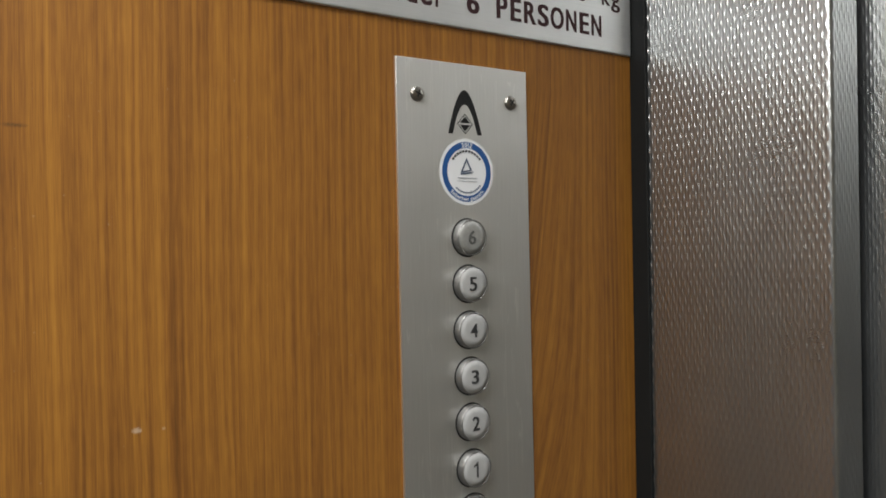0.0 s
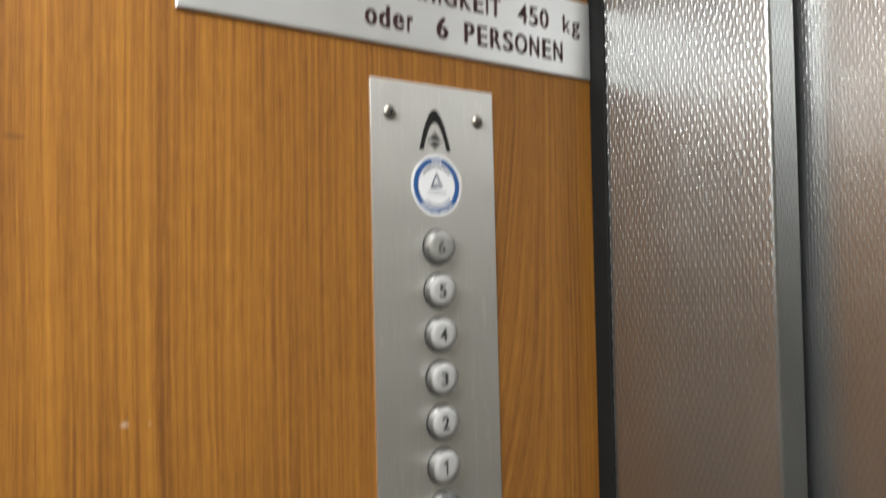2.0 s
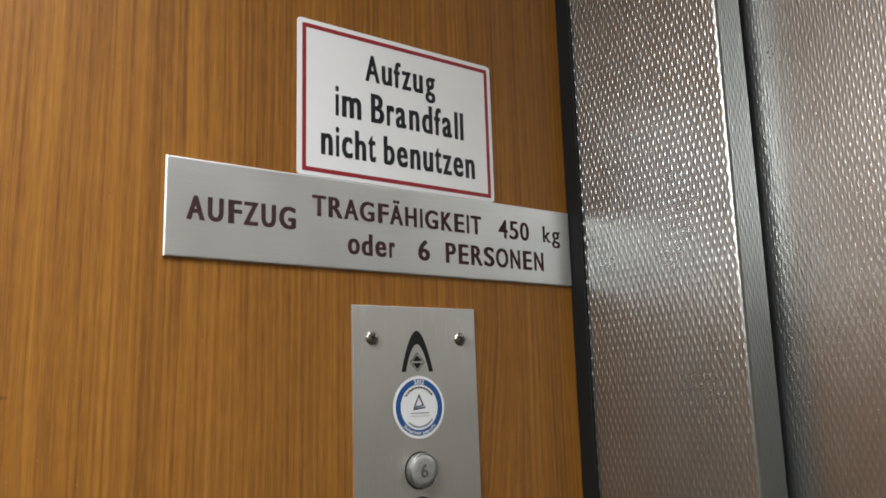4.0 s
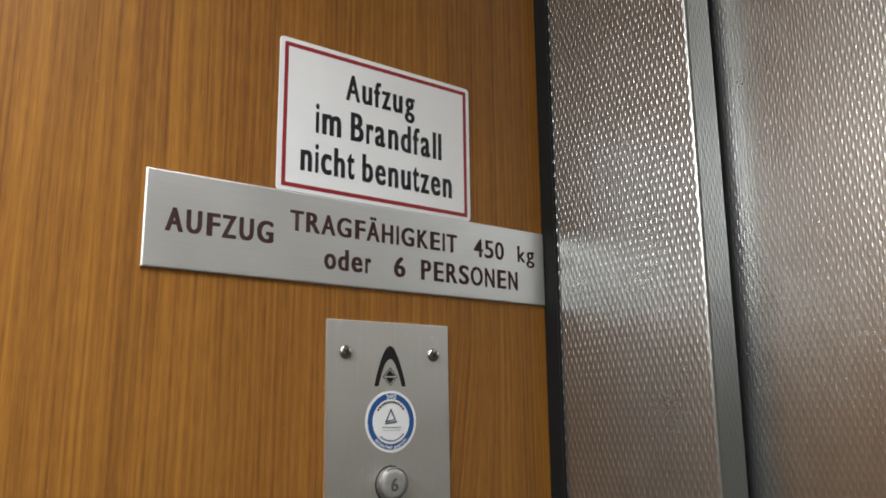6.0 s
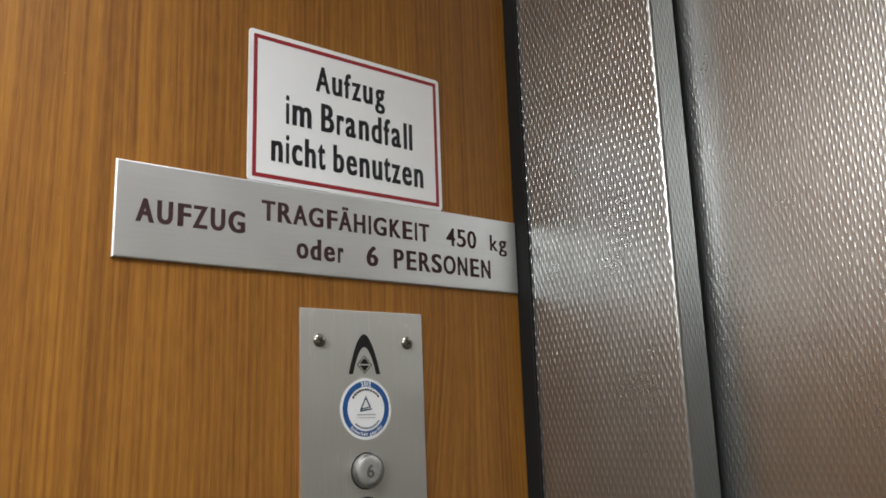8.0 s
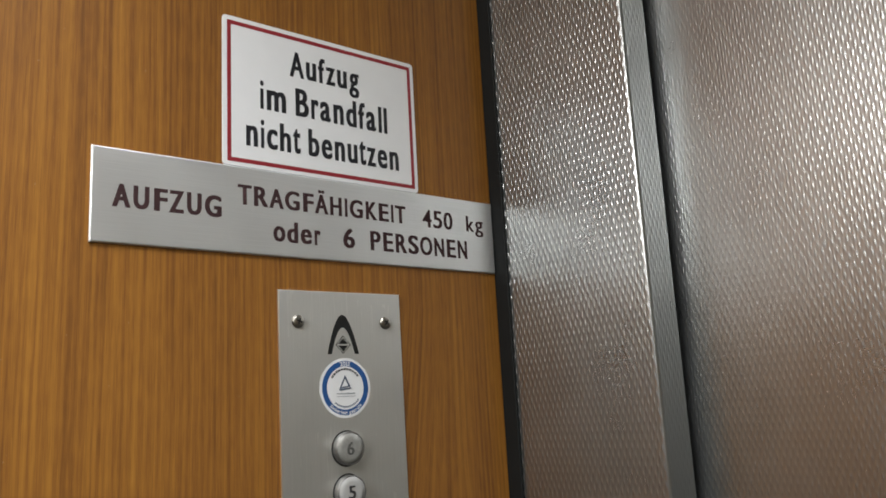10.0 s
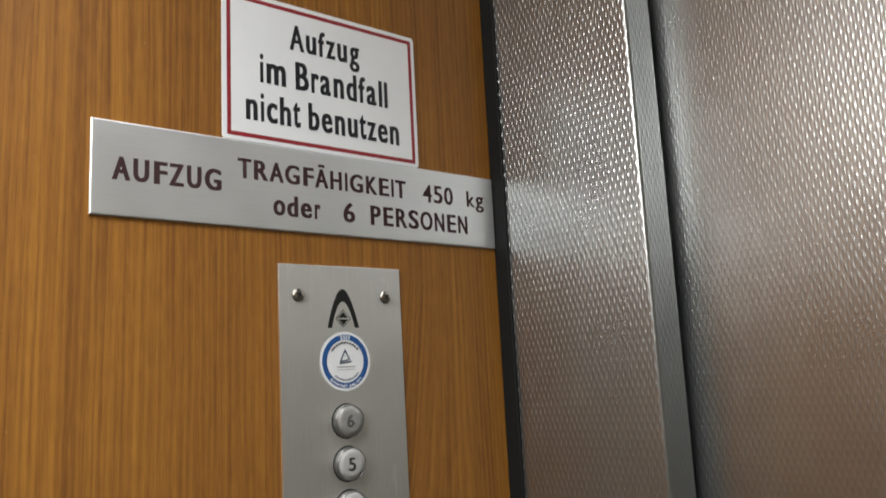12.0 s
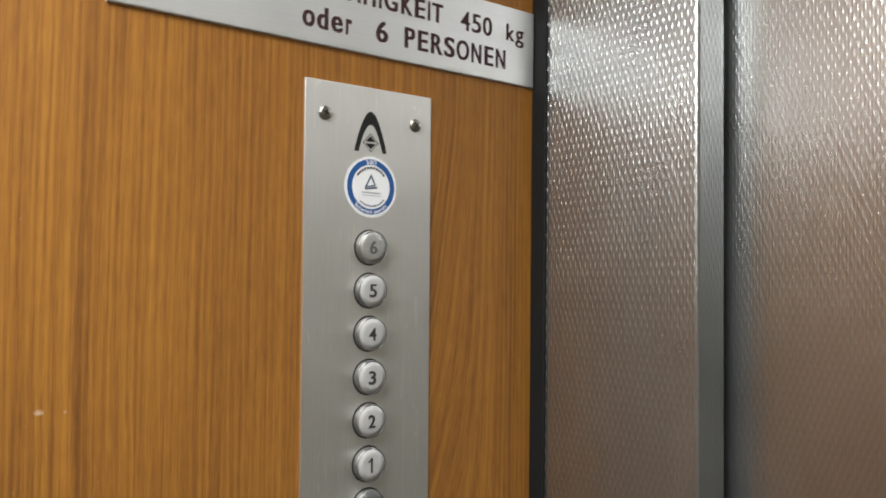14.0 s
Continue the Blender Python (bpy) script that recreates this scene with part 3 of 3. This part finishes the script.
def button(text, z, lens, ink, face_label):
    zc = Z0 + z
    b = under(part("button", lathe([(0.0113, 0.0), (0.0113, 0.0002), (0.0107, 0.0003), (0.0104, 0.0)], CX, -FT, zc), GAP, panel, face_label), panel)
    prof = [(0.0105, 0.0), (0.0105, 0.0042), (0.01042, 0.0046), (0.0102, 0.0050), (0.0099, 0.0051), (0.0097, 0.0050), (0.0096, 0.0044)]
    cap = part("cap", lathe(prof, CX, -FT, zc), CAP, b, "satin metal button cap", True)
    cap.matrix_parent_inverse = Matrix()
    prof = [(0.00955, 0.0044), (0.0094, 0.0051), (0.0060, 0.0053), (0.0030, 0.0054), (0.0, 0.0054)]
    lens_ob = part("face", lathe(prof, CX, -FT, zc), lens, b, "", True)
    lens_ob.matrix_parent_inverse = Matrix()
    if text:
        if text == "1":
            bm = bmesh.new()
            one = [(-0.0009, -0.0045), (0.0005, -0.0045), (0.0005, 0.0045), (-0.0006, 0.0045), (-0.0015, 0.0034), (-0.0029, 0.0027), (-0.0029, 0.0015), (-0.0009, 0.0024)]
            bm.faces.new([bm.verts.new((CX + x, -FT - 0.00558, zc + z)) for x, z in one])
            me = bpy.data.meshes.new("numeral")
            bm.to_mesh(me)
            bm.free()
        else:
            me = writing(text, CX - 0.0031, CX + 0.0023, zc - 0.0040, zc + 0.0040, -FT - 0.00558, 0.008, None, 0.73, 0.020)
        num = mesh_part("numeral", me, ink, b, "dark printed numeral")
        num.matrix_parent_inverse = Matrix()
    return b


STEP = 0.0268
TOP = -0.1217
for i, ch in enumerate("654321"):
    worn = ch == "6"
    button(ch, TOP - STEP * i, LENS_WORN if worn else LENS, NUMERAL_WORN if worn else NUMERAL, "round metal lift button with worn grey face" if worn else "round metal lift button with pale face")
button("", TOP - STEP * 6 + 0.001, LENS_BLANK, NUMERAL, "round blank grey metal lift button")
alarm = button("", TOP - STEP * 7, LENS, NUMERAL, "round metal alarm button with pale face")
bm = bmesh.new()
az = Z0 + TOP - STEP * 7
bell = [(-0.0036, -0.0022), (-0.0026, -0.0010), (-0.0022, 0.0016), (-0.0009, 0.0030), (0.0009, 0.0030), (0.0022, 0.0016), (0.0026, -0.0010), (0.0036, -0.0022)]
bm.faces.new([bm.verts.new((CX + x, -FT - 0.00558, az + z)) for x, z in bell])
sym = part("symbol", bm, NUMERAL, alarm, "black bell mark")
sym.matrix_parent_inverse = Matrix()

# ---------------------------------------------------------------- inspection sticker
SX, SZ = 0.1598, Z0 - 0.0836
sticker = tagged(empty("inspection_sticker", SX, -FT, SZ), "round white and blue inspection sticker on the button panel", "sticker")
Y = -FT - 0.0001
under(part("disc", slab(circle(SX, SZ, 0.0191)[::-1], -FT, Y), STICKER_WHITE, sticker), sticker)
under(part("ring", ring(circle(SX, SZ, 0.0174), circle(SX, SZ, 0.0139), Y + 0.00005, Y - 0.0001), BLUE, sticker, "blue printed ring"), sticker)
Y2 = Y - 0.0002
under(part("lettering", arc_writing("2012", SX, SZ, 0.01565, 0.0037, Y2, 90), STICKER_WHITE, sticker, "white printed year"), sticker)
under(part("lettering", arc_writing("Sicherheit geprüft", SX, SZ, 0.01565, 0.0029, Y2, 270, outward=False, gap=0.10), STICKER_WHITE, sticker, "white printed words"), sticker)


def arc_bars(r, size, a0, a1, count, material, label):
    bm = bmesh.new()
    for i in range(count):
        a = radians(a0 + (a1 - a0) * (i + 0.5) / count)
        d = radians(abs(a1 - a0)) / count * 0.36
        q = [(r - size / 2, a - d), (r - size / 2, a + d), (r + size / 2, a + d), (r + size / 2, a - d)]
        bm.faces.new([bm.verts.new((SX + k * math.cos(b), Y2, SZ + k * math.sin(b))) for k, b in q])
    under(part("print", bm, material, sticker, label), sticker)


arc_bars(0.0121, 0.0013, 148, 36, 11, LOGO_INK, "dark printed bars")
arc_bars(0.0121, 0.0011, 228, 322, 14, GREY_INK, "grey printed bars")
bm = bmesh.new()
tri_o = [(-0.0048, -0.0007), (-0.0002, 0.0083), (0.0036, 0.0009)]
tri_i = [(-0.0031, 0.0004), (-0.0003, 0.0060), (0.0021, 0.0014)]
vo = [bm.verts.new((SX + x, Y2, SZ + z)) for x, z in tri_o]
vi = [bm.verts.new((SX + x, Y2, SZ + z)) for x, z in tri_i]
for i in range(3):
    bm.faces.new((vo[i], vo[(i + 1) % 3], vi[(i + 1) % 3], vi[i]))
bm.faces.new([bm.verts.new((SX + x, Y2, SZ + z)) for x, z in ((-0.0048, -0.0009), (0.0046, 0.0004), (0.0042, -0.0006), (-0.0044, -0.0018))])
under(part("triangle", bm, GREY_INK, sticker, "blue printed triangle"), sticker)
bm = bmesh.new()
for x0, x1, z0, z1 in ((-0.0068, 0.0072, -0.0039, -0.0033), (-0.0068, 0.0072, -0.0056, -0.0053)):
    bm.faces.new([bm.verts.new((SX + x, Y2, SZ + z)) for x, z in ((x0, z0), (x1, z0), (x1, z1), (x0, z1))])
under(part("print", bm, PALE_INK, sticker, "grey printed bars"), sticker)

# the button panel hangs a touch out of plumb
panel.rotation_euler = (0.0, radians(-0.35), 0.0)
